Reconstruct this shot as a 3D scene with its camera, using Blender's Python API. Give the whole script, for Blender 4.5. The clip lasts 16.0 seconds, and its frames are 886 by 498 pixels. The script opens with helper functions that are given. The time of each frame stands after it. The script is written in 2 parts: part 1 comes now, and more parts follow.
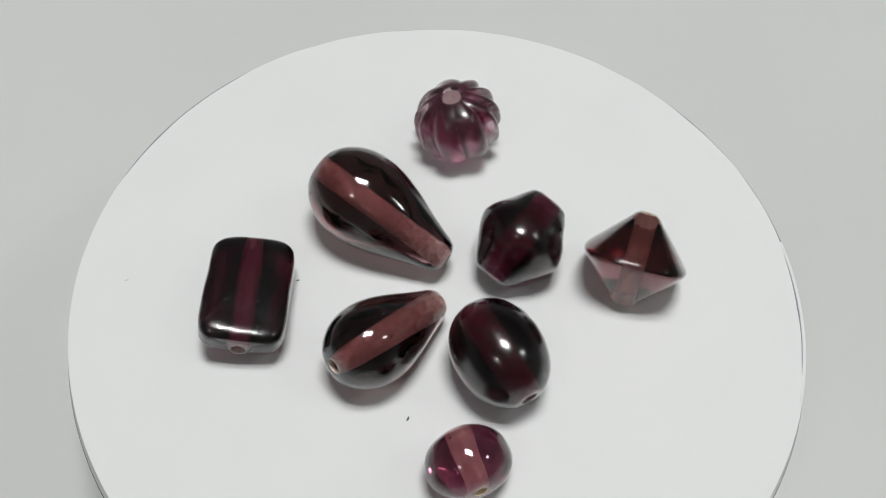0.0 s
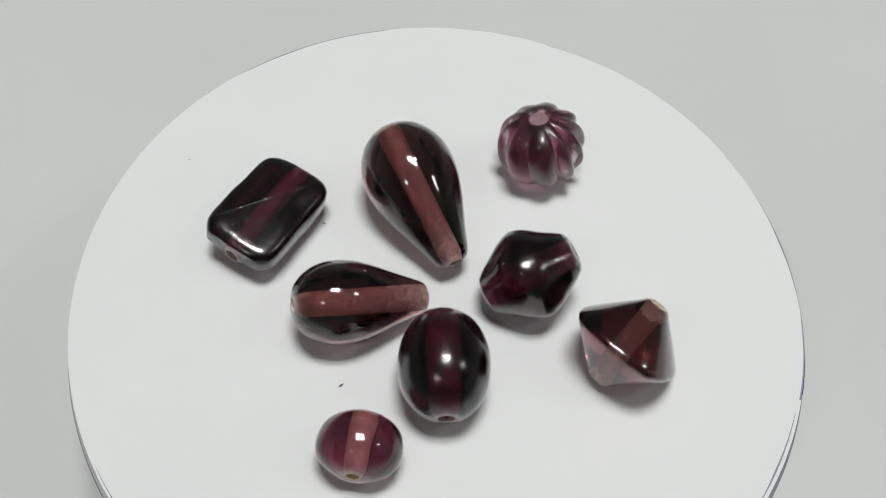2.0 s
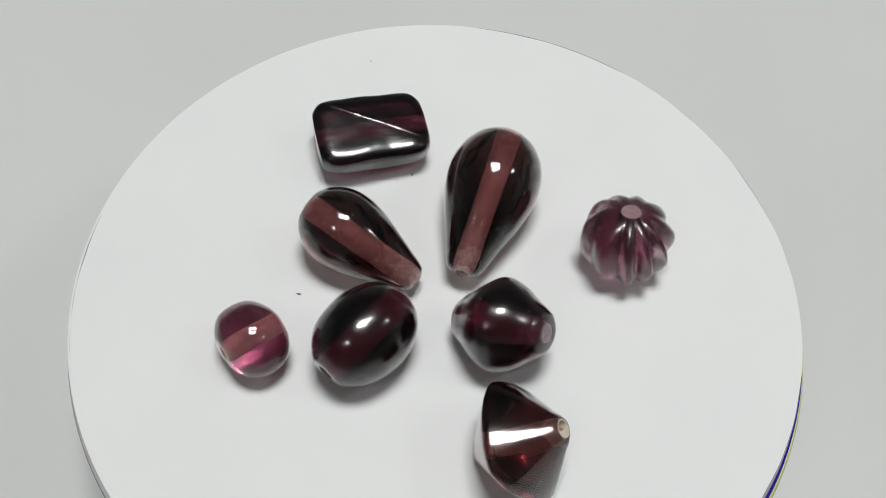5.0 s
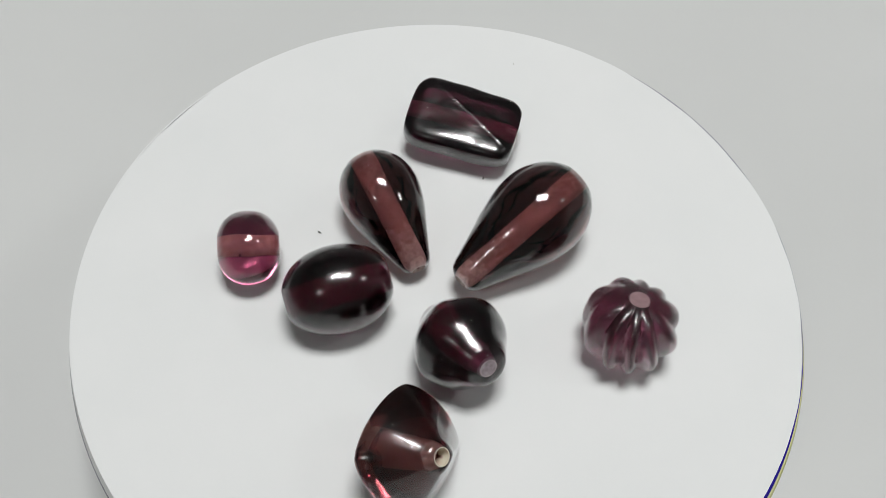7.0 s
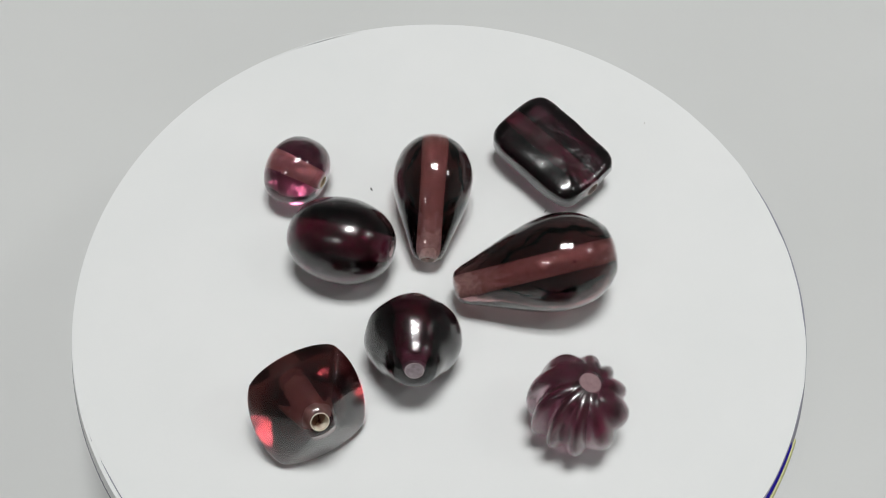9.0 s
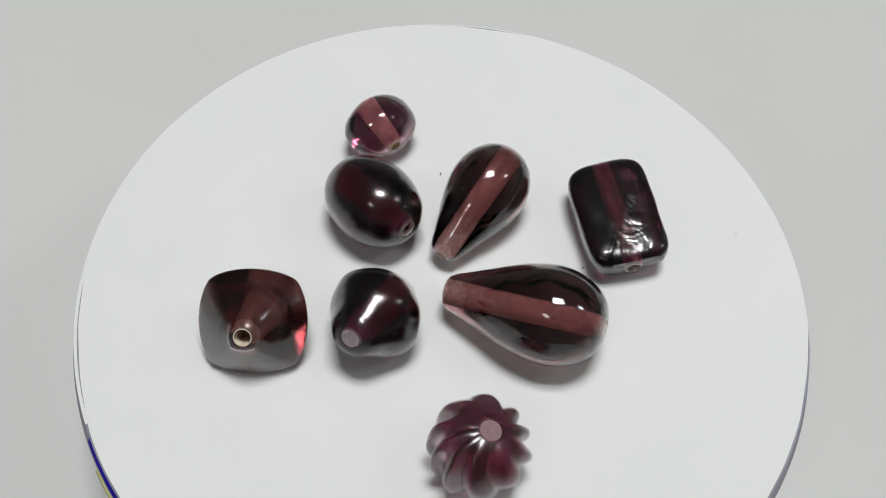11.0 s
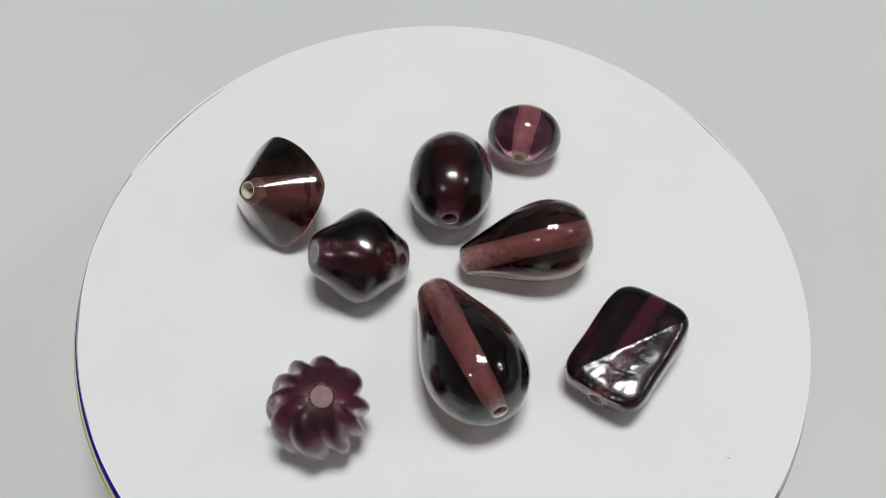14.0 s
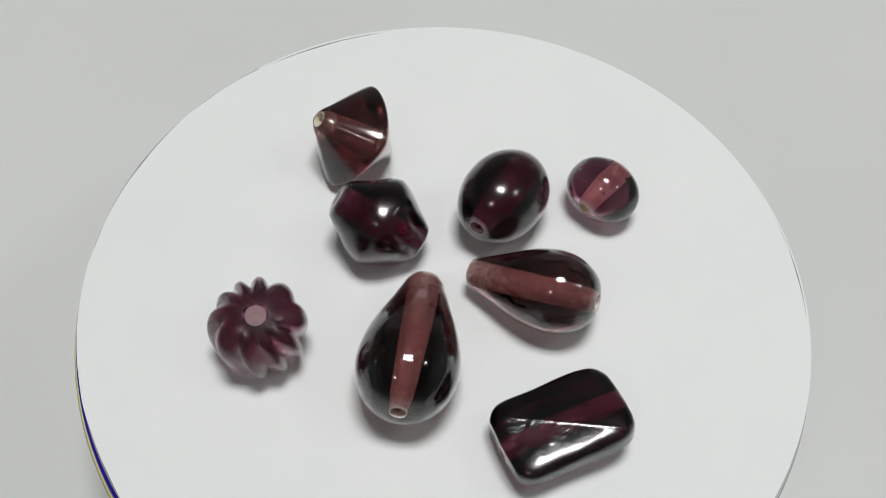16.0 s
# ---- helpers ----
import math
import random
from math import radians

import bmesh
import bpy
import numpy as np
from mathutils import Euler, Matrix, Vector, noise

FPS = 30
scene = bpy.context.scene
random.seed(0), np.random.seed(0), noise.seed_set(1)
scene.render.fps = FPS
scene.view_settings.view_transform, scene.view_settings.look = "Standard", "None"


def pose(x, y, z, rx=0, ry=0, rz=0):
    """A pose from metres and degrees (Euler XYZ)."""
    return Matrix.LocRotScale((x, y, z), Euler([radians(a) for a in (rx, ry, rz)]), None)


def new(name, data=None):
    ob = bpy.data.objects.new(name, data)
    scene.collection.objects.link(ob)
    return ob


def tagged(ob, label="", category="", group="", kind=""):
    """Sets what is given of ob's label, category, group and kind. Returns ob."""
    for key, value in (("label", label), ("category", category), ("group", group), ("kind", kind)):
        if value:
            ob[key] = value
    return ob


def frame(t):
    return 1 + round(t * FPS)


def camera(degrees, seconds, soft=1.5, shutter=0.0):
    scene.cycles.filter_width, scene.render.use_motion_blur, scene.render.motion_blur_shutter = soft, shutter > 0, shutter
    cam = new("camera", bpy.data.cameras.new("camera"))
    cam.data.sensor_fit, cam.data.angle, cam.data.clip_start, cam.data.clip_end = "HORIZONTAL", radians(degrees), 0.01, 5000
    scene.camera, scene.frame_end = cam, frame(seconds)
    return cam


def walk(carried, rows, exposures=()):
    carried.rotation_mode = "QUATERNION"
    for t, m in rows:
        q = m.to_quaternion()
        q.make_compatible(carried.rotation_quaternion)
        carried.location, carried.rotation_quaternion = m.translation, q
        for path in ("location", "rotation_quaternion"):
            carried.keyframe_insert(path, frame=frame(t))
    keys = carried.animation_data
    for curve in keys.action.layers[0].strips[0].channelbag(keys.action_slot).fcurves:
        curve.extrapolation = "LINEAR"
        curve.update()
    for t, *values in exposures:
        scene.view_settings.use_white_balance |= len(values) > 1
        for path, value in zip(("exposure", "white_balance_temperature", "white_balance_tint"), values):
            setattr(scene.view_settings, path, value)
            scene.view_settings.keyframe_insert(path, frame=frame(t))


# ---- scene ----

from math import cos, sin, pi

# ---- camera: fixed above and in front of the turntable ----
SECONDS = 16.0
cam = camera(46.53, SECONDS, soft=0.65)
EYE = pose(0, -0.0859, 0.1472, 90 - 57.484, 0, 0.226) @ pose(0, 0, 0, 0, 0, 3.174)
walk(cam, [(0.0, EYE), (SECONDS, EYE)], exposures=[(0.0, 0.0), (SECONDS, 0.0)])


# ---- light: three ceiling luminaires in a plain room ----
TABLE_Z = -0.032      # table top below the paper disc
CEILING_Z = 1.90
FLOOR_Z = -0.78

world = bpy.data.worlds.new("room_air")
scene.world = world
world.use_nodes = True
world.node_tree.nodes["Background"].inputs[0].default_value = (0.55, 0.58, 0.60, 1)
world.node_tree.nodes["Background"].inputs[1].default_value = 0.05


def panel_lamp(x, y, sx, sy, watts, turn=0.0):
    """A lamp that fills one diffuser of a ceiling luminaire."""
    data = bpy.data.lights.new("panel_light", "AREA")
    data.shape, data.size, data.size_y, data.energy = "RECTANGLE", sx, sy, watts
    data.color = (0.985, 0.99, 0.985)
    ob = new("panel_light", data)
    ob.matrix_world = pose(x, y, CEILING_Z - 0.075, 0, 0, turn)
    return ob


# x, y, length and width of each of the two diffusers, watts of each
LUMINAIRES = ((0.08, 0.12, 0.58, 0.15, 12.1), (1.62, 0.02, 0.38, 0.09, 2.3), (-0.80, -1.08, 0.26, 0.08, 1.4))
for lx, ly, sx, sy, watts in LUMINAIRES:
    for k in (-1, 1):
        panel_lamp(lx, ly + k * (sy / 2 + 0.025), sx, sy, watts)


# ---- materials ----
def material(name):
    m = bpy.data.materials.new(name)
    m.use_nodes = True
    return m, m.node_tree.nodes, m.node_tree.links, m.node_tree.nodes["Principled BSDF"]


def noise_node(nodes, links, scale, detail=4.0, space="Object", rough=0.55):
    co = nodes.new("ShaderNodeTexCoord")
    n = nodes.new("ShaderNodeTexNoise")
    n.inputs["Scale"].default_value, n.inputs["Detail"].default_value = scale, detail
    n.inputs["Roughness"].default_value = rough
    links.new(co.outputs[space], n.inputs["Vector"])
    return n


def ramp(nodes, links, fac, lo, hi, a=0.3, b=0.7):
    r = nodes.new("ShaderNodeValToRGB")
    r.color_ramp.elements[0].position, r.color_ramp.elements[0].color = a, (*lo, 1)
    r.color_ramp.elements[1].position, r.color_ramp.elements[1].color = b, (*hi, 1)
    links.new(fac, r.inputs["Fac"])
    return r


def bumped(nodes, links, bsdf, height, strength, distance):
    b = nodes.new("ShaderNodeBump")
    b.inputs["Strength"].default_value, b.inputs["Distance"].default_value = strength, distance
    links.new(height, b.inputs["Height"])
    links.new(b.outputs["Normal"], bsdf.inputs["Normal"])
    return b


def matte(name, lo, hi, scale, rough=0.8, bump=0.0, fine=0.0):
    m, nodes, links, bsdf = material(name)
    n = noise_node(nodes, links, scale)
    links.new(ramp(nodes, links, n.outputs["Fac"], lo, hi).outputs["Color"], bsdf.inputs["Base Color"])
    bsdf.inputs["Roughness"].default_value = rough
    if bump:
        g = noise_node(nodes, links, fine or scale * 20, 3.0)
        bumped(nodes, links, bsdf, g.outputs["Fac"], 0.4, bump)
    return m


def glass(name, tint, deep, scale=160.0, bump=0.00008, bump_scale=190.0, rough=0.04, crinkle=False, coat_ior=1.34, polish=(0.012, 0.17)):
    """Coloured glass: a sharp fire-polished skin over a slightly hazy depth, with slow streaks of deeper colour."""
    m, nodes, links, bsdf = material(name)
    n = noise_node(nodes, links, scale, 2.0)
    links.new(ramp(nodes, links, n.outputs["Fac"], deep, tint, 0.35, 0.65).outputs["Color"], bsdf.inputs["Base Color"])
    bsdf.inputs["Roughness"].default_value = rough
    bsdf.inputs["IOR"].default_value = 1.51
    bsdf.inputs["Transmission Weight"].default_value = 1.0
    bsdf.inputs["Specular IOR Level"].default_value = 0.0
    bsdf.inputs["Coat Weight"].default_value = 1.0
    bsdf.inputs["Coat IOR"].default_value = coat_ior
    bsdf.inputs["Coat Roughness"].default_value = 0.012
    g = noise_node(nodes, links, bump_scale, 2.0)
    skin = bumped(nodes, links, bsdf, g.outputs["Fac"], 0.5, bump)
    f = noise_node(nodes, links, 1500, 3.0)
    pits = nodes.new("ShaderNodeBump")
    pits.inputs["Strength"].default_value, pits.inputs["Distance"].default_value = 0.25, 0.000012
    links.new(f.outputs["Fac"], pits.inputs["Height"])
    links.new(pits.outputs["Normal"], skin.inputs["Normal"])
    if crinkle:
        # the puckered middle of the pressed face
        co = nodes.new("ShaderNodeTexCoord")
        sep = nodes.new("ShaderNodeSeparateXYZ")
        links.new(co.outputs["Object"], sep.inputs[0])
        c = noise_node(nodes, links, 290, 2.0)
        c.inputs["Distortion"].default_value = 1.2
        gate = nodes.new("ShaderNodeMapRange")
        gate.inputs["From Min"].default_value, gate.inputs["From Max"].default_value = 0.0052, 0.0032
        ab = nodes.new("ShaderNodeMath")
        ab.operation = "ABSOLUTE"
        links.new(sep.outputs["Y"], ab.inputs[0])
        links.new(ab.outputs[0], gate.inputs["Value"])
        top = nodes.new("ShaderNodeMapRange")
        top.inputs["From Min"].default_value, top.inputs["From Max"].default_value = 0.0008, 0.0018
        links.new(sep.outputs["Z"], top.inputs["Value"])
        both = nodes.new("ShaderNodeMath")
        both.operation = "MULTIPLY"
        links.new(gate.outputs[0], both.inputs[0])
        links.new(top.outputs[0], both.inputs[1])
        half = nodes.new("ShaderNodeVectorMath")
        half.operation = "DOT_PRODUCT"
        half.inputs[1].default_value = (0.515, 0.86, 0.0)
        links.new(co.outputs["Object"], half.inputs[0])
        side = nodes.new("ShaderNodeMapRange")
        side.inputs["From Min"].default_value, side.inputs["From Max"].default_value = 0.0, 0.0014
        side.inputs["To Min"].default_value = 0.35
        links.new(half.outputs["Value"], side.inputs["Value"])
        amount = nodes.new("ShaderNodeMath")
        amount.operation = "MULTIPLY"
        links.new(both.outputs[0], amount.inputs[0])
        links.new(side.outputs[0], amount.inputs[1])
        pucker = nodes.new("ShaderNodeBump")
        pucker.inputs["Distance"].default_value = 0.00022
        links.new(amount.outputs[0], pucker.inputs["Strength"])
        links.new(c.outputs["Fac"], pucker.inputs["Height"])
        links.new(pucker.outputs["Normal"], pits.inputs["Normal"])
    # sparse nicks and scratches from the string
    spots = noise_node(nodes, links, 620, 5.0, rough=0.7)
    sparse = nodes.new("ShaderNodeMapRange")
    sparse.inputs["From Min"].default_value, sparse.inputs["From Max"].default_value = 0.60, 0.68
    links.new(spots.outputs["Fac"], sparse.inputs["Value"])
    nicks = nodes.new("ShaderNodeBump")
    nicks.inputs["Strength"].default_value, nicks.inputs["Distance"].default_value = 0.7, 0.00014
    links.new(sparse.outputs[0], nicks.inputs["Height"])
    links.new(skin.outputs["Normal"], nicks.inputs["Normal"])
    links.new(nicks.outputs["Normal"], bsdf.inputs["Coat Normal"])
    # scuffs dull the polish in places
    sc = noise_node(nodes, links, 420, 6.0, rough=0.75)
    dull = nodes.new("ShaderNodeMapRange")
    dull.inputs["From Min"].default_value, dull.inputs["From Max"].default_value = 0.52, 0.66
    dull.inputs["To Min"].default_value, dull.inputs["To Max"].default_value = polish
    links.new(sc.outputs["Fac"], dull.inputs["Value"])
    links.new(dull.outputs[0], bsdf.inputs["Coat Roughness"])
    return m


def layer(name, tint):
    """Added shell tint imitating absorption: same index, so it only tints what passes."""
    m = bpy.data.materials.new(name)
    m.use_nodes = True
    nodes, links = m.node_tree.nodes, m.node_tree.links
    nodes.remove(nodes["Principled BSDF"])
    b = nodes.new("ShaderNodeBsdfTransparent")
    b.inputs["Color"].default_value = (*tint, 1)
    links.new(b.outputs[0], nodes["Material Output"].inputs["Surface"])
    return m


PAPER = matte("white_paper", (0.80, 0.815, 0.81), (0.83, 0.84, 0.835), 40, 0.85, 0.00002, 2500)
BOARD = matte("grey_board", (0.25, 0.25, 0.30), (0.33, 0.33, 0.38), 120, 0.7)
BLUE = matte("blue_ink", (0.014, 0.005, 0.32), (0.022, 0.010, 0.44), 300, 0.95)
BLUE.node_tree.nodes["Principled BSDF"].inputs["Specular IOR Level"].default_value = 0.1
YELLOW = matte("yellow_board", (0.50, 0.49, 0.20), (0.60, 0.58, 0.30), 200, 0.6)
PLASTIC = matte("white_plastic", (0.60, 0.60, 0.58), (0.64, 0.64, 0.62), 60, 0.45)
TABLE = matte("table_sheet", (0.62, 0.63, 0.62), (0.67, 0.68, 0.67), 9, 0.75, 0.00003, 900)
WALL = matte("wall_paint", (0.54, 0.54, 0.53), (0.58, 0.58, 0.57), 2, 0.8)
CEIL = matte("ceiling_paint", (0.70, 0.70, 0.69), (0.74, 0.74, 0.73), 2, 0.85)
FLOORING = matte("floor_covering", (0.16, 0.15, 0.14), (0.22, 0.21, 0.20), 6, 0.6)
HOUSING = matte("luminaire_housing", (0.66, 0.66, 0.66), (0.72, 0.72, 0.72), 20, 0.4)
GLOW, glow_nodes, glow_links, glow_bsdf = material("lit_diffuser")
glow_bsdf.inputs["Base Color"].default_value = (0.9, 0.9, 0.9, 1)
glow_bsdf.inputs["Emission Color"].default_value = (1.0, 0.99, 0.97, 1)
glow_bsdf.inputs["Emission Strength"].default_value = 0.6
LINT = matte("dark_lint", (0.10, 0.10, 0.10), (0.2, 0.2, 0.2), 900, 0.9)

AMETHYST = glass("amethyst_glass", (0.87, 0.74, 0.74), (0.78, 0.62, 0.62), rough=0.06)
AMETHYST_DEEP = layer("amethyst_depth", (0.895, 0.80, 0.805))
DARK_AMETHYST = glass("dark_amethyst_glass", (0.48, 0.34, 0.44), (0.36, 0.24, 0.34), rough=0.19)
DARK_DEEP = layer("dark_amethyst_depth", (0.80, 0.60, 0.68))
CRINKLED = glass("crinkled_amethyst_glass", (0.62, 0.44, 0.49), (0.50, 0.33, 0.40), rough=0.21, crinkle=True)
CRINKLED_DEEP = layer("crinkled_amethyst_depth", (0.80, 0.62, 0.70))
PALE_AMETHYST = glass("pale_amethyst_glass", (0.72, 0.55, 0.60), (0.60, 0.43, 0.49), rough=0.27, coat_ior=1.32, polish=(0.03, 0.30))
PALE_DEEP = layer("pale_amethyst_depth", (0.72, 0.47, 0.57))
NUGGET = glass("pink_glass", (0.78, 0.58, 0.66), (0.46, 0.30, 0.40), scale=260)
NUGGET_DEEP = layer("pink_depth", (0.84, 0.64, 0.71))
MAUVE = glass("mauve_glass", (0.66, 0.54, 0.56), (0.47, 0.35, 0.38), rough=0.12)
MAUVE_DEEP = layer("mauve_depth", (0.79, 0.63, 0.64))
AIR = glass("air_bubble", (1.0, 1.0, 1.0), (0.98, 0.98, 0.98), bump=0.0)
AIR.node_tree.nodes["Principled BSDF"].inputs["IOR"].default_value = 0.68
AIR.node_tree.nodes["Principled BSDF"].inputs["Coat Weight"].default_value = 0.0
CORE = matte("powdery_hole_lining", (0.60, 0.50, 0.44), (0.98, 0.92, 0.87), 1900, 0.9, 0.00004, 3000)
AMBER = matte("amber_hole_lining", (0.90, 0.68, 0.46), (0.98, 0.86, 0.66), 700, 0.9, 0.00003, 3000)
CORE_DIM = matte("smoky_hole_lining", (0.58, 0.47, 0.46), (0.78, 0.68, 0.67), 700, 0.8, 0.00003, 3000)
FROST = matte("frosted_hole_end", (0.24, 0.19, 0.21), (0.40, 0.34, 0.36), 1200, 0.8, 0.00004, 3000)
POWDER = matte("pink_powder", (0.24, 0.15, 0.16), (0.31, 0.20, 0.21), 1200, 0.95, 0.00004, 3000)
CORE_PALE = matte("chalky_hole_lining", (0.74, 0.68, 0.52), (0.90, 0.86, 0.74), 700, 0.9, 0.00003, 3000)


# ---- mesh helpers ----
def link_mesh(name, bm, mat, smooth=True):
    bmesh.ops.recalc_face_normals(bm, faces=bm.faces)
    me = bpy.data.meshes.new(name)
    bm.to_mesh(me)
    bm.free()
    me.materials.append(mat)
    if smooth:
        me.shade_smooth()
        me.set_sharp_from_angle(angle=radians(38))
    return new(name, me)


def part(name, bm, mat, parent, label="", smooth=True):
    ob = link_mesh(name, bm, mat, smooth)
    ob.parent = parent
    return tagged(ob, label)


def rings_to_bmesh(rings, closed=False):
    """Joins rings of points, each ring closed, one to the next."""
    bm = bmesh.new()
    vs = [[bm.verts.new(q) for q in ring] for ring in rings]
    n = len(vs[0])
    pairs = list(zip(vs, vs[1:])) + ([(vs[-1], vs[0])] if closed else [])
    for a, b in pairs:
        for i in range(n):
            bm.faces.new((a[i], a[(i + 1) % n], b[(i + 1) % n], b[i]))
    return bm


def ball(x, y, z, r):
    bm = bmesh.new()
    bmesh.ops.create_icosphere(bm, subdivisions=2, radius=r, matrix=Matrix.Translation((x, y, z)))
    return bm


def box(bm, x0, y0, z0, x1, y1, z1):
    v = [bm.verts.new((x, y, z)) for z in (z0, z1) for x, y in ((x0, y0), (x1, y0), (x1, y1), (x0, y1))]
    for f in ((3, 2, 1, 0), (4, 5, 6, 7), (0, 1, 5, 4), (1, 2, 6, 5), (2, 3, 7, 6), (3, 0, 4, 7)):
        bm.faces.new([v[i] for i in f])
    return bm


def lathe(profile, n=128, ripple=None, a0=0.0, a1=2 * pi):
    """A closed ring or disc from (radius, z) pairs; ripple(angle) adds to the radius."""
    bm = bmesh.new()
    full = abs(a1 - a0 - 2 * pi) < 1e-6
    steps = n if full else n + 1
    cols = []
    for i in range(steps):
        a = a0 + (a1 - a0) * i / n
        d = ripple(a) if ripple else 0.0
        cols.append([bm.verts.new(((r + d * (r > 0.01)) * cos(a), (r + d * (r > 0.01)) * sin(a), z)) for r, z in profile])
    k = len(profile)
    for i in range(steps if full else steps - 1):
        a, b = cols[i], cols[(i + 1) % steps]
        for j in range(k):
            bm.faces.new((a[j], b[j], b[(j + 1) % k], a[(j + 1) % k]))
    if not full:
        bm.faces.new(cols[0])
        bm.faces.new(list(reversed(cols[-1])))
    return bm


# ---- the room that closes the place ----
def room():
    def slab(name, dims, mat):
        tagged(link_mesh(name, box(bmesh.new(), *dims), mat, False), kind="structure")
    h = 2.6
    slab("floor", (-h, -h, FLOOR_Z - 0.1, h, h, FLOOR_Z), FLOORING)
    slab("ceiling", (-h, -h, CEILING_Z, h, h, CEILING_Z + 0.1), CEIL)
    slab("wall_north", (-h, h, FLOOR_Z, h, h + 0.1, CEILING_Z), WALL)
    slab("wall_south", (-h, -h - 0.1, FLOOR_Z, h, -h, CEILING_Z), WALL)
    slab("wall_east", (h, -h, FLOOR_Z, h + 0.1, h, CEILING_Z), WALL)
    slab("wall_west", (-h - 0.1, -h, FLOOR_Z, -h, h, CEILING_Z), WALL)


def luminaire(x, y, sx, sy, watts):
    base = new("ceiling_lamp")
    base.matrix_world = pose(x, y, CEILING_Z)
    tagged(base, "white twin panel ceiling lamp, switched on", "lamp", "ceiling lamps")
    part("housing", box(bmesh.new(), -sx / 2 - 0.04, -sy - 0.06, -0.06, sx / 2 + 0.04, sy + 0.06, 0.0), HOUSING, base, smooth=False)
    for k in (-1, 1):
        y0 = k * (sy / 2 + 0.025)
        part("diffuser", box(bmesh.new(), -sx / 2, y0 - sy / 2, -0.068, sx / 2, y0 + sy / 2, -0.06), GLOW, base, "glowing white diffuser", smooth=False)
    return base


def table():
    top = new("table")
    top.matrix_world = pose(0, 0, TABLE_Z)
    tagged(top, "table covered with a plain light grey sheet", "table")
    bm = box(bmesh.new(), -0.7, -0.5, -0.03, 0.7, 0.6, 0.0)
    bmesh.ops.bevel(bm, geom=bm.edges[:], offset=0.003, segments=2, affect="EDGES")
    part("tabletop", bm, TABLE, top, smooth=False)
    for lx in (-0.64, 0.64):
        for ly in (-0.44, 0.54):
            part("leg", box(bmesh.new(), lx - 0.025, ly - 0.025, FLOOR_Z - TABLE_Z, lx + 0.025, ly + 0.025, -0.03), PLASTIC, top, smooth=False)


# ---- the turntable ----
def rim(a):
    """How far the platform's outline departs from a circle about the spindle."""
    return (-0.40 * cos(a) - 0.55 * sin(a) + 0.10 * cos(2 * a) - 0.05 * sin(2 * a) + 0.11 * sin(3 * a)) * 0.001


def cut(a):
    """The hand-cut paper edge, which now and then stops short of the platform."""
    short = 0.16 + 0.16 * sin(3 * a + 0.5) + 0.12 * sin(7 * a + 2.0) + 0.06 * sin(19 * a) + 0.03 * sin(43 * a)
    turn = (a + pi) % (2 * pi) - pi
    torn = 0.62 * math.exp(-((turn - 0.03) / 0.24) ** 4)
    return rim(a) - (max(short * (1 - torn), -0.02) + torn + 0.05 * torn * sin(31 * a)) * 0.001


def turntable():
    base = new("round_stand")
    base.matrix_world = pose(0, 0, TABLE_Z)
    tagged(base, "round pale plastic stand under the turning disc", "stand")
    part("foot", lathe([(0.0, 0.0), (0.047, 0.0), (0.048, 0.001), (0.048, 0.014), (0.046, 0.016), (0.0, 0.016)], 96), PLASTIC, base)
    part("spindle", lathe([(0.0, 0.016), (0.010, 0.016), (0.010, -TABLE_Z - 0.0034), (0.0, -TABLE_Z - 0.0034)], 48), PLASTIC, base)
    disc = new("turntable")
    tagged(disc, "round turntable covered with hand-cut white paper", "turntable")
    R = 0.0598
    part("paper_cover", lathe([(0.0, 0.0), (R - 0.0004, 0.0), (R, -0.00008), (R, -0.00018), (R - 0.0003, -0.0002), (0.0, -0.0002)], 480, cut), PAPER, disc, "white paper with an uneven cut edge")
    # where the cover is torn back, the sheet under it shows
    part("under_sheet", lathe([(R - 0.00052, -0.0002), (R - 0.00050, -0.00010), (R - 0.00004, -0.00012), (R + 0.00002, -0.0002)], 60, rim, radians(-13), radians(15)), PAPER, disc, "strip of the paper underneath")
    # the platform's side flares outward below the paper
    part("platform", lathe([(0.0, -0.00022), (R - 0.0001, -0.00022), (R, -0.0003), (R + 0.0009, -0.0034), (0.0, -0.0036)], 240, rim), BOARD, disc, "dark grey round platform")
    part("edge_band", lathe([(R - 0.0008, -0.0004), (R + 0.00008, -0.0005), (R + 0.0006, -0.0020), (R - 0.0008, -0.0020)], 80, rim, radians(17), radians(114)), BLUE, disc, "blue inked edge")
    part("lower_lip", lathe([(R - 0.0008, -0.0030), (R + 0.0010, -0.0031), (R + 0.0013, -0.0038), (R - 0.0008, -0.0038)], 80, rim, radians(21), radians(116)), YELLOW, disc, "yellowish lower lip")
    part("paper_flap", lathe([(R - 0.0003, -0.00010), (R + 0.00005, -0.00016), (R + 0.0008, -0.0031), (R + 0.0006, -0.0031)], 140, rim, radians(184), radians(358)), PAPER, disc, "paper edge folded down")
    return disc


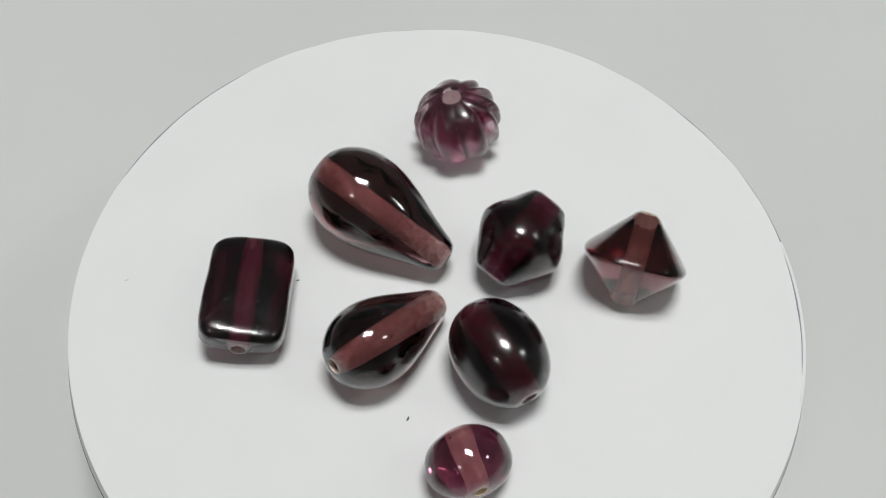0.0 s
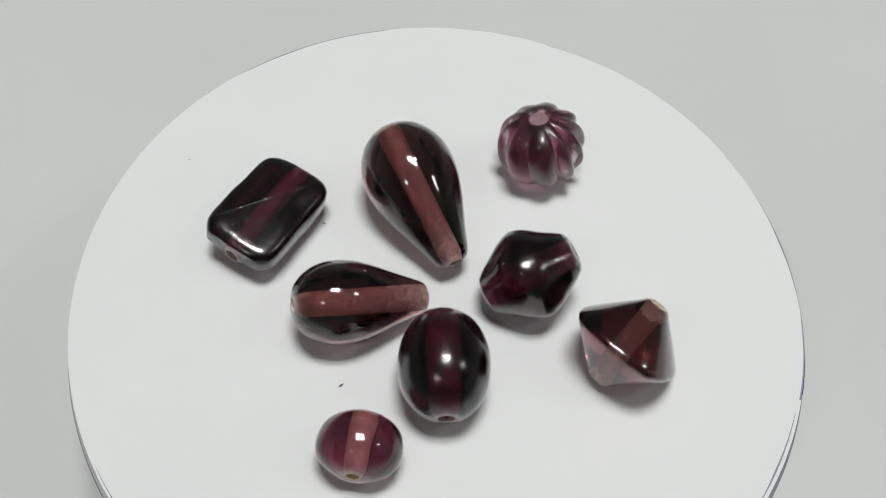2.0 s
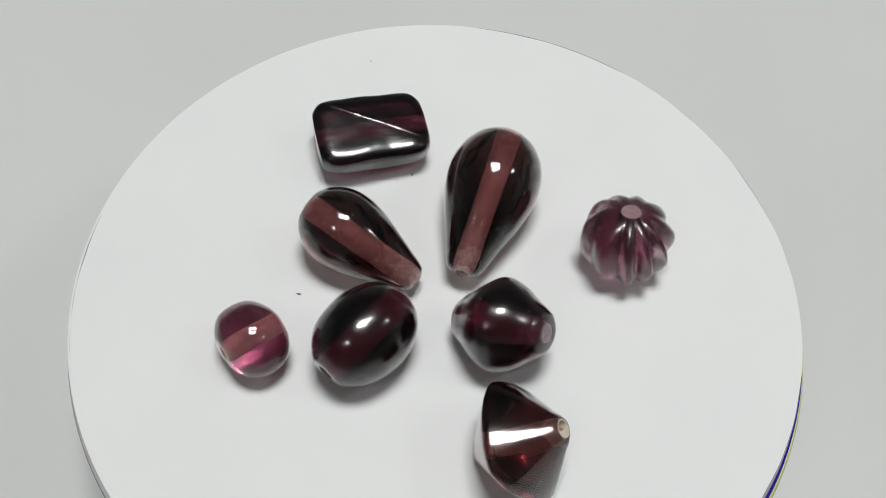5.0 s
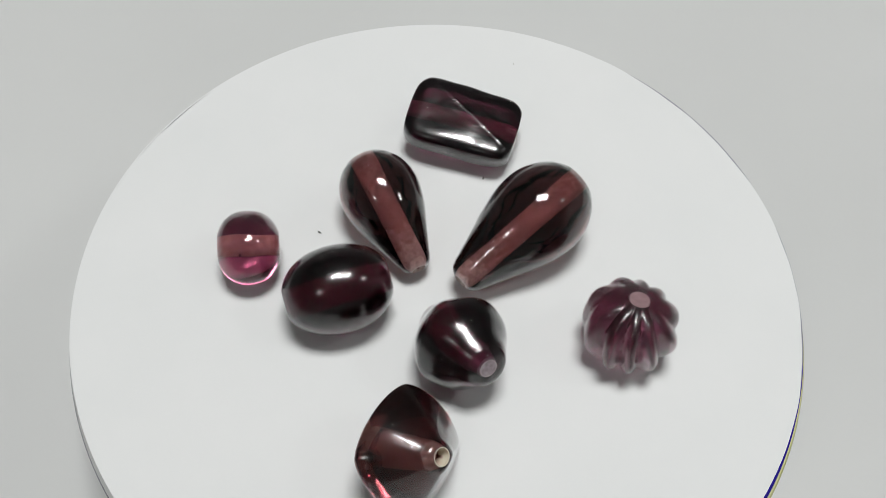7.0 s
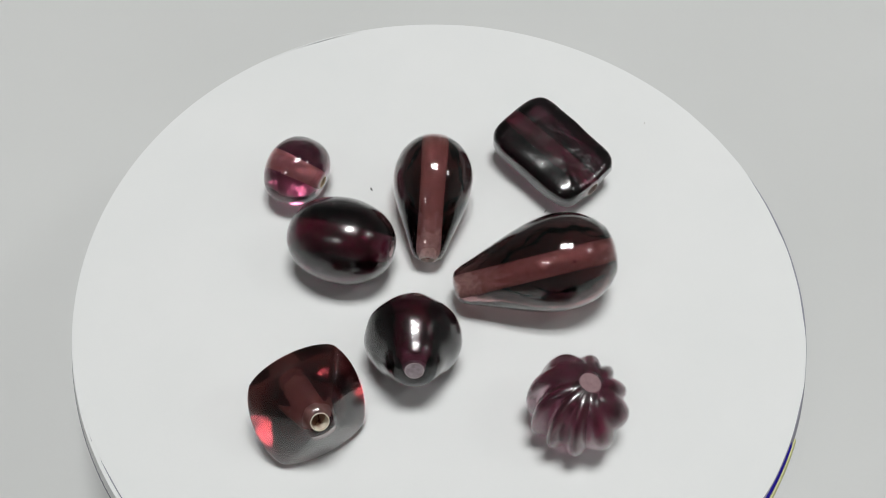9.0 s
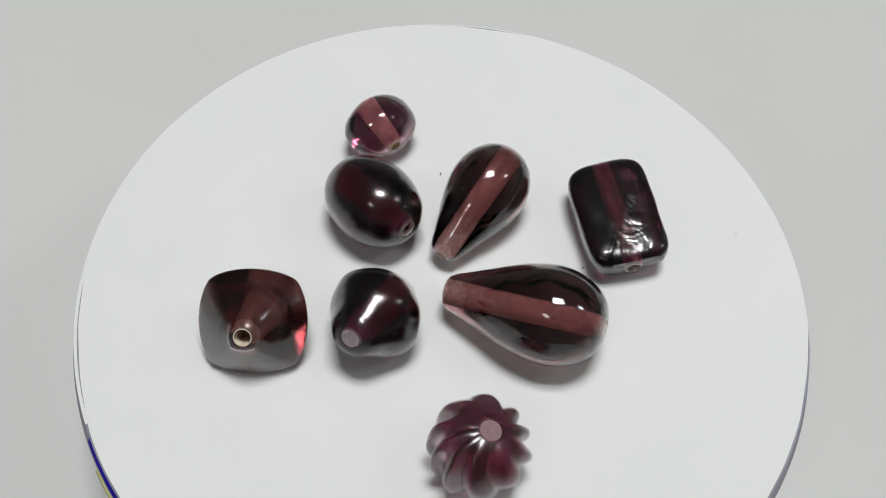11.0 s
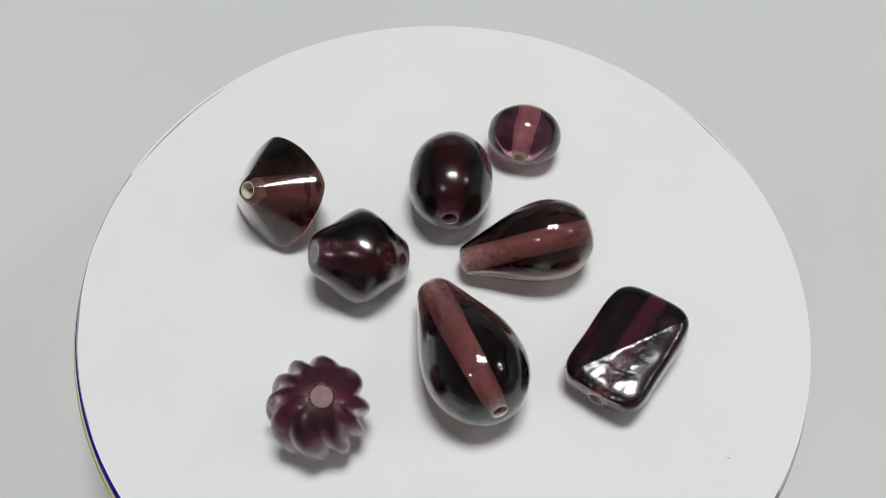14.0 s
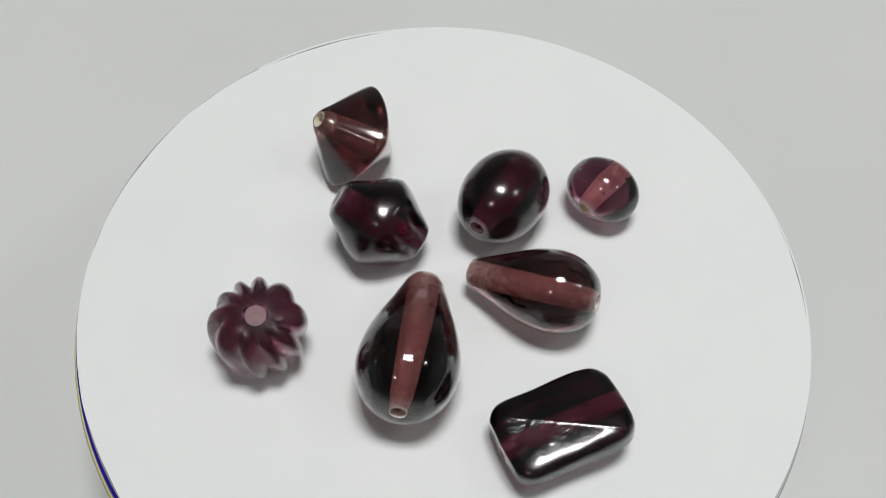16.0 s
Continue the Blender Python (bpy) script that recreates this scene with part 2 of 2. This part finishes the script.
# ---- beads ----
DROP = ((0, .26), (.012, .40), (.05, .60), (.12, .80), (.22, .95), (.33, 1.0), (.45, .96), (.6, .82), (.75, .63), (.88, .47), (.95, .38), (.985, .29), (1, .18))
BICONE = ((0, .30), (.02, .40), (.06, .48), (.2, .68), (.36, .90), (.44, .975), (.5, 1.), (.56, .975), (.64, .90), (.8, .68), (.94, .48), (.98, .40), (1, .30))
OCTA = ((0, 0.17), (0.02, 0.225), (0.06, 0.285), (0.2, 0.52), (0.36, 0.785), (0.43, 0.895), (0.47, 0.95), (.5, .968), (0.53, 0.95), (0.57, 0.895), (0.64, 0.785), (0.8, 0.52), (0.94, 0.285), (0.98, 0.225), (1, 0.17))


def curve_through(pts):
    xs, ys = np.array([a for a, b in pts]), np.array([b for a, b in pts])
    slope = np.gradient(ys, xs)

    def f(u):
        i = int(np.clip(np.searchsorted(xs, u) - 1, 0, len(xs) - 2))
        h = xs[i + 1] - xs[i]
        t = (u - xs[i]) / h
        return ((2 * t**3 - 3 * t**2 + 1) * ys[i] + (t**3 - 2 * t**2 + t) * h * slope[i]
                + (-2 * t**3 + 3 * t**2) * ys[i + 1] + (t**3 - t**2) * h * slope[i + 1])
    return f


def barrel(cut, power):
    return lambda u: max(1 - (abs(2 * u - 1) * cut) ** power, 0.0) ** 0.5


def section(a, square):
    return (abs(cos(a)) ** square + abs(sin(a)) ** square) ** (-1 / square) if square else 1.0


def stations(fine):
    """Places along a bead, closer together towards its ends."""
    m = 48 * fine
    return [0.1 * i / 12 for i in range(12)] + [0.1 + 0.8 * i / m for i in range(m)] + [0.9 + 0.1 * i / 12 for i in range(13)]



def bead_rings(length, radius, profile, hole, square=0, flat=1.0, twist=0.0, ribs=0, rib_depth=0.0, lumps=0.0, seed=0.0, dish=0.0, crease=0.0, undercut=0.0, bow=0.0, n=72, fine=1):
    """Rings along x from the rim of one hole end over the body to the other."""
    rings = []

    def ring(u, scale=None, inner=None):
        out = []
        for i in range(n):
            a = 2 * pi * i / n
            if inner is not None:
                y, z = inner * cos(a), inner * sin(a)
            else:
                r = radius * profile(u)
                k = section(a, square)
                if ribs:
                    # the lobes are wider and shallower on two sides
                    phase = a - 0.17 * sin(2 * a - 0.5) + (0.46 - 0.40 * cos(a - 0.4)) * (u - 0.5)
                    lobe = (cos(0.5 * ribs * phase) ** 2 + 0.02) ** 0.42
                    deep = rib_depth * (1 - 0.45 * cos(a - 0.25) ** 2) * (1 - 0.8 * abs(2 * u - 1) ** 6)
                    k *= 1 - deep * (1 - lobe)
                y, z = r * k * cos(a), r * k * sin(a) * flat
                if crease and z > 0:
                    # one half of the upper face is pressed down along a diagonal
                    d = ((u - 0.5) * length + 0.00025) * 0.515 + (y - 0.00135) * 0.86
                    z += z / (radius * flat) * (0.00008 * math.exp(-(d / 0.00026) ** 2) - crease * 0.0006 * math.log1p(math.exp(d / 0.0006)))
                if undercut and z < 0:
                    y *= 1 + undercut * max(z / (radius * flat), -1.0)
                t = (u - 0.5) * twist
                y, z = y * cos(t) - z * sin(t), y * sin(t) + z * cos(t)
            x = (u - 0.5) * (length - (2 * dish if inner is not None else 0.0))
            if bow and inner is None:
                x *= 1 - bow * (y / radius) ** 2
            if undercut and inner is None and z < 0:
                x *= 1 + 0.6 * undercut * max(z / (radius * flat), -1.0)
            if lumps and inner is None:
                g = 1 + lumps * noise.noise(Vector((x, y, z)) * 220 + Vector((seed, 0, 0)))
                x, y, z = x * (1 + (g - 1) * 0.3), y * g, z * g
            out.append((x, y, z))
        rings.append(out)
    ring(0.0, inner=hole)
    for u in stations(fine):
        ring(u)
    ring(1.0, inner=hole)
    return rings


def lining_bmesh(length, hole, wide):
    """The powdery wall of the drilled hole, a thin sleeve."""
    n, wall = 40, 0.00012
    outer = [(-0.499 * length, hole), (-0.40 * length, wide), (0.40 * length, wide), (0.499 * length, hole)]
    prof = outer + [(x, r - wall) for x, r in reversed(outer)]
    return rings_to_bmesh([[(x, r * cos(2 * pi * i / n), r * sin(2 * pi * i / n)) for i in range(n)] for x, r in prof], True)


def bead(name, label, mat, deep, core, at, length, radius, profile, hole, wide, bubbles=(), plug=None, layers=(0.04, 0.20, 0.37, 0.54), **shape):
    """A bead that lies on the paper; at: x, y, heading, tilt, roll (metres, degrees). Returns the thing and its resting pose."""
    x, y, heading, tilt, roll = at
    rings = bead_rings(length, radius, profile, hole, **shape)
    turn = pose(0, 0, 0, roll, tilt, heading)
    low = min((turn @ Vector(q)).z for ring in rings for q in ring)
    ob = new(name)
    tagged(ob, label, "bead", "glass beads on the turntable")
    part("glass_body", rings_to_bmesh(rings), mat, ob)
    # nested tint shells, added to imitate absorption, follow the skin and run out where thin
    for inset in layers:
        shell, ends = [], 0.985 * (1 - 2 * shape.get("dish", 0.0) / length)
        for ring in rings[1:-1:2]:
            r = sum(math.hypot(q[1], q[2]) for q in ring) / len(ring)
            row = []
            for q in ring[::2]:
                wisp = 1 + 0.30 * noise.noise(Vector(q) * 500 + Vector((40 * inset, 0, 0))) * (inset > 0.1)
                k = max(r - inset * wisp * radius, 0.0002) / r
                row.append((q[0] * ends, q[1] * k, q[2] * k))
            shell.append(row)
        part("absorption_shell", rings_to_bmesh(shell), deep, ob, "added tint shell imitating absorption in the glass")
    for bx, by, bz, br in bubbles:
        part("bubble", ball(bx, by, bz, br), AIR, ob, "tiny air bubble")
    part("hole_lining", lining_bmesh(length - 2 * shape.get("dish", 0.0), hole, wide), core, ob, "pale powdery hole lining")
    if plug:
        d = 0.4993 * (length - 2 * shape.get("dish", 0.0))
        bm = rings_to_bmesh([[(x, r * cos(2 * pi * i / 32), r * sin(2 * pi * i / 32)) for i in range(32)]
             for x, r in ((d - 0.001, 0.3 * hole), (d - 0.001, 0.8 * hole), (d, 0.985 * hole), (d - 0.00003, 0.7 * hole), (d - 0.00005, 0.3 * hole))])
        bm.verts.ensure_lookup_table()
        bm.faces.new(bm.verts[-32:])
        part("hole_filling", bm, plug, ob, "dusty powder in the hole")
    rest = pose(x, y, 0.00002 - low) @ turn
    ob.matrix_world = rest
    return ob, rest


def lint(x, y, turn, size, mat=LINT, label="tiny dark speck of lint on white paper"):
    rings = []
    for i in range(7):
        s = i / 6 - 0.5
        r = size * 0.16 * (1.05 - abs(2 * s) ** 2)
        c = Vector((s * size, 0.25 * size * s * s, size * 0.16))
        rings.append([c + Vector((0, r * cos(k), 0.6 * r * sin(k))) for k in [2 * pi * j / 8 for j in range(8)]])
    bm = rings_to_bmesh(rings)
    bm.faces.new([v for v in bm.verts][:8])
    bm.faces.new([v for v in bm.verts][-8:])
    ob = tagged(link_mesh("lint_speck", bm, mat), label, "lint", "specks of lint")
    rest = pose(x, y, 0.00001, 0, 0, turn)
    ob.matrix_world = rest
    return ob, rest


room()
for spot in LUMINAIRES:
    luminaire(*spot)
table()
DISC = turntable()
RIDERS = [
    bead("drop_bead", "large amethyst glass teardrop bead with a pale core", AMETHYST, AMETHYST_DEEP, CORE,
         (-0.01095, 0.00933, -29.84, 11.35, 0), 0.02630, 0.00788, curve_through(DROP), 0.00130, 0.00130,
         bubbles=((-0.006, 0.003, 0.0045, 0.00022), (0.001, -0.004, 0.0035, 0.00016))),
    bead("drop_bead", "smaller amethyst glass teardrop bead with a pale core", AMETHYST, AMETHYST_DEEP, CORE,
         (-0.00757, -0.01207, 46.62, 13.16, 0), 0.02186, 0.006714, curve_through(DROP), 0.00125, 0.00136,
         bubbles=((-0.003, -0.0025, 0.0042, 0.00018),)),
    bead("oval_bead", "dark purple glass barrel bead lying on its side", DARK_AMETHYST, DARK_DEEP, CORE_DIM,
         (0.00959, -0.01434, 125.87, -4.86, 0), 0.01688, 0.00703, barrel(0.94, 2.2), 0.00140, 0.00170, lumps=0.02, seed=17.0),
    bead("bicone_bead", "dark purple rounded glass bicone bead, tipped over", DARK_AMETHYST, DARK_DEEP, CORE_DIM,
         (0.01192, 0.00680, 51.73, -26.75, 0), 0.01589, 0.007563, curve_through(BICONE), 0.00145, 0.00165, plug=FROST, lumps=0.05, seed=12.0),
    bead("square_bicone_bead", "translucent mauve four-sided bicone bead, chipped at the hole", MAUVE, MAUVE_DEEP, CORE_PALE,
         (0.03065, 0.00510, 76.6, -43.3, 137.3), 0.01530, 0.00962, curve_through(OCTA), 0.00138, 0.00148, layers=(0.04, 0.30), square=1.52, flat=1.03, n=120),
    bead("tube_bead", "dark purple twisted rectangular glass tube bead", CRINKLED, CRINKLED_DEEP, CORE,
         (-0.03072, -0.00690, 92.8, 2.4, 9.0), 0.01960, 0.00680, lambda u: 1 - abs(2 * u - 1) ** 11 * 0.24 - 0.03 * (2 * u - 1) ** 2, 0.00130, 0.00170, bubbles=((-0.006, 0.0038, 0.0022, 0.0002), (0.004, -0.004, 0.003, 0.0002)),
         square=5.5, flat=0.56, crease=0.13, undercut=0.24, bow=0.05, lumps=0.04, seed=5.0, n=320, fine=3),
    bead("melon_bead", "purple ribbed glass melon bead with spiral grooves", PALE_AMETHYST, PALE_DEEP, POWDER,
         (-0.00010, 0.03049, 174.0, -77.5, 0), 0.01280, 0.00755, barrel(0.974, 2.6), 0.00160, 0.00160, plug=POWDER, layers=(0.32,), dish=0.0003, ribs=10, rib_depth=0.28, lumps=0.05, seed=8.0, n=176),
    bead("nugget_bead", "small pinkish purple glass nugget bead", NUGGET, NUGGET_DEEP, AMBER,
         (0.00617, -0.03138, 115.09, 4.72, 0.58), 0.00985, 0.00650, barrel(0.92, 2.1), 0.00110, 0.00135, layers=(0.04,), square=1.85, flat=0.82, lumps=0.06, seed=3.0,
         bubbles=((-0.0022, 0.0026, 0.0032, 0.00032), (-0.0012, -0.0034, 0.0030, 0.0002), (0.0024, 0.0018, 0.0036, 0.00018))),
    lint(-0.0034, -0.0234, 70, 0.0009),
    lint(-0.05185, -0.0035, 30, 0.0007, PLASTIC, "tiny pale speck of lint on white paper"),
    lint(-0.0240, -0.0007, 10, 0.0007),
]


# ---- what moves ----
def turned(t):
    """The turntable's angle in degrees: an almost even turn, clockwise from above."""
    return -15.290 * t - 1.845 + 1.06011 * t - 0.134509 * t**2 + 0.00684328 * t**3 - 0.000154215 * t**4


def motions():
    times = [0.5 * i for i in range(33)]
    walk(DISC, [(t, pose(0, 0, 0, 0, 0, turned(t))) for t in times])
    for ob, rest in RIDERS:
        walk(ob, [(t, pose(0, 0, 0, 0, 0, turned(t)) @ rest) for t in times])


motions()
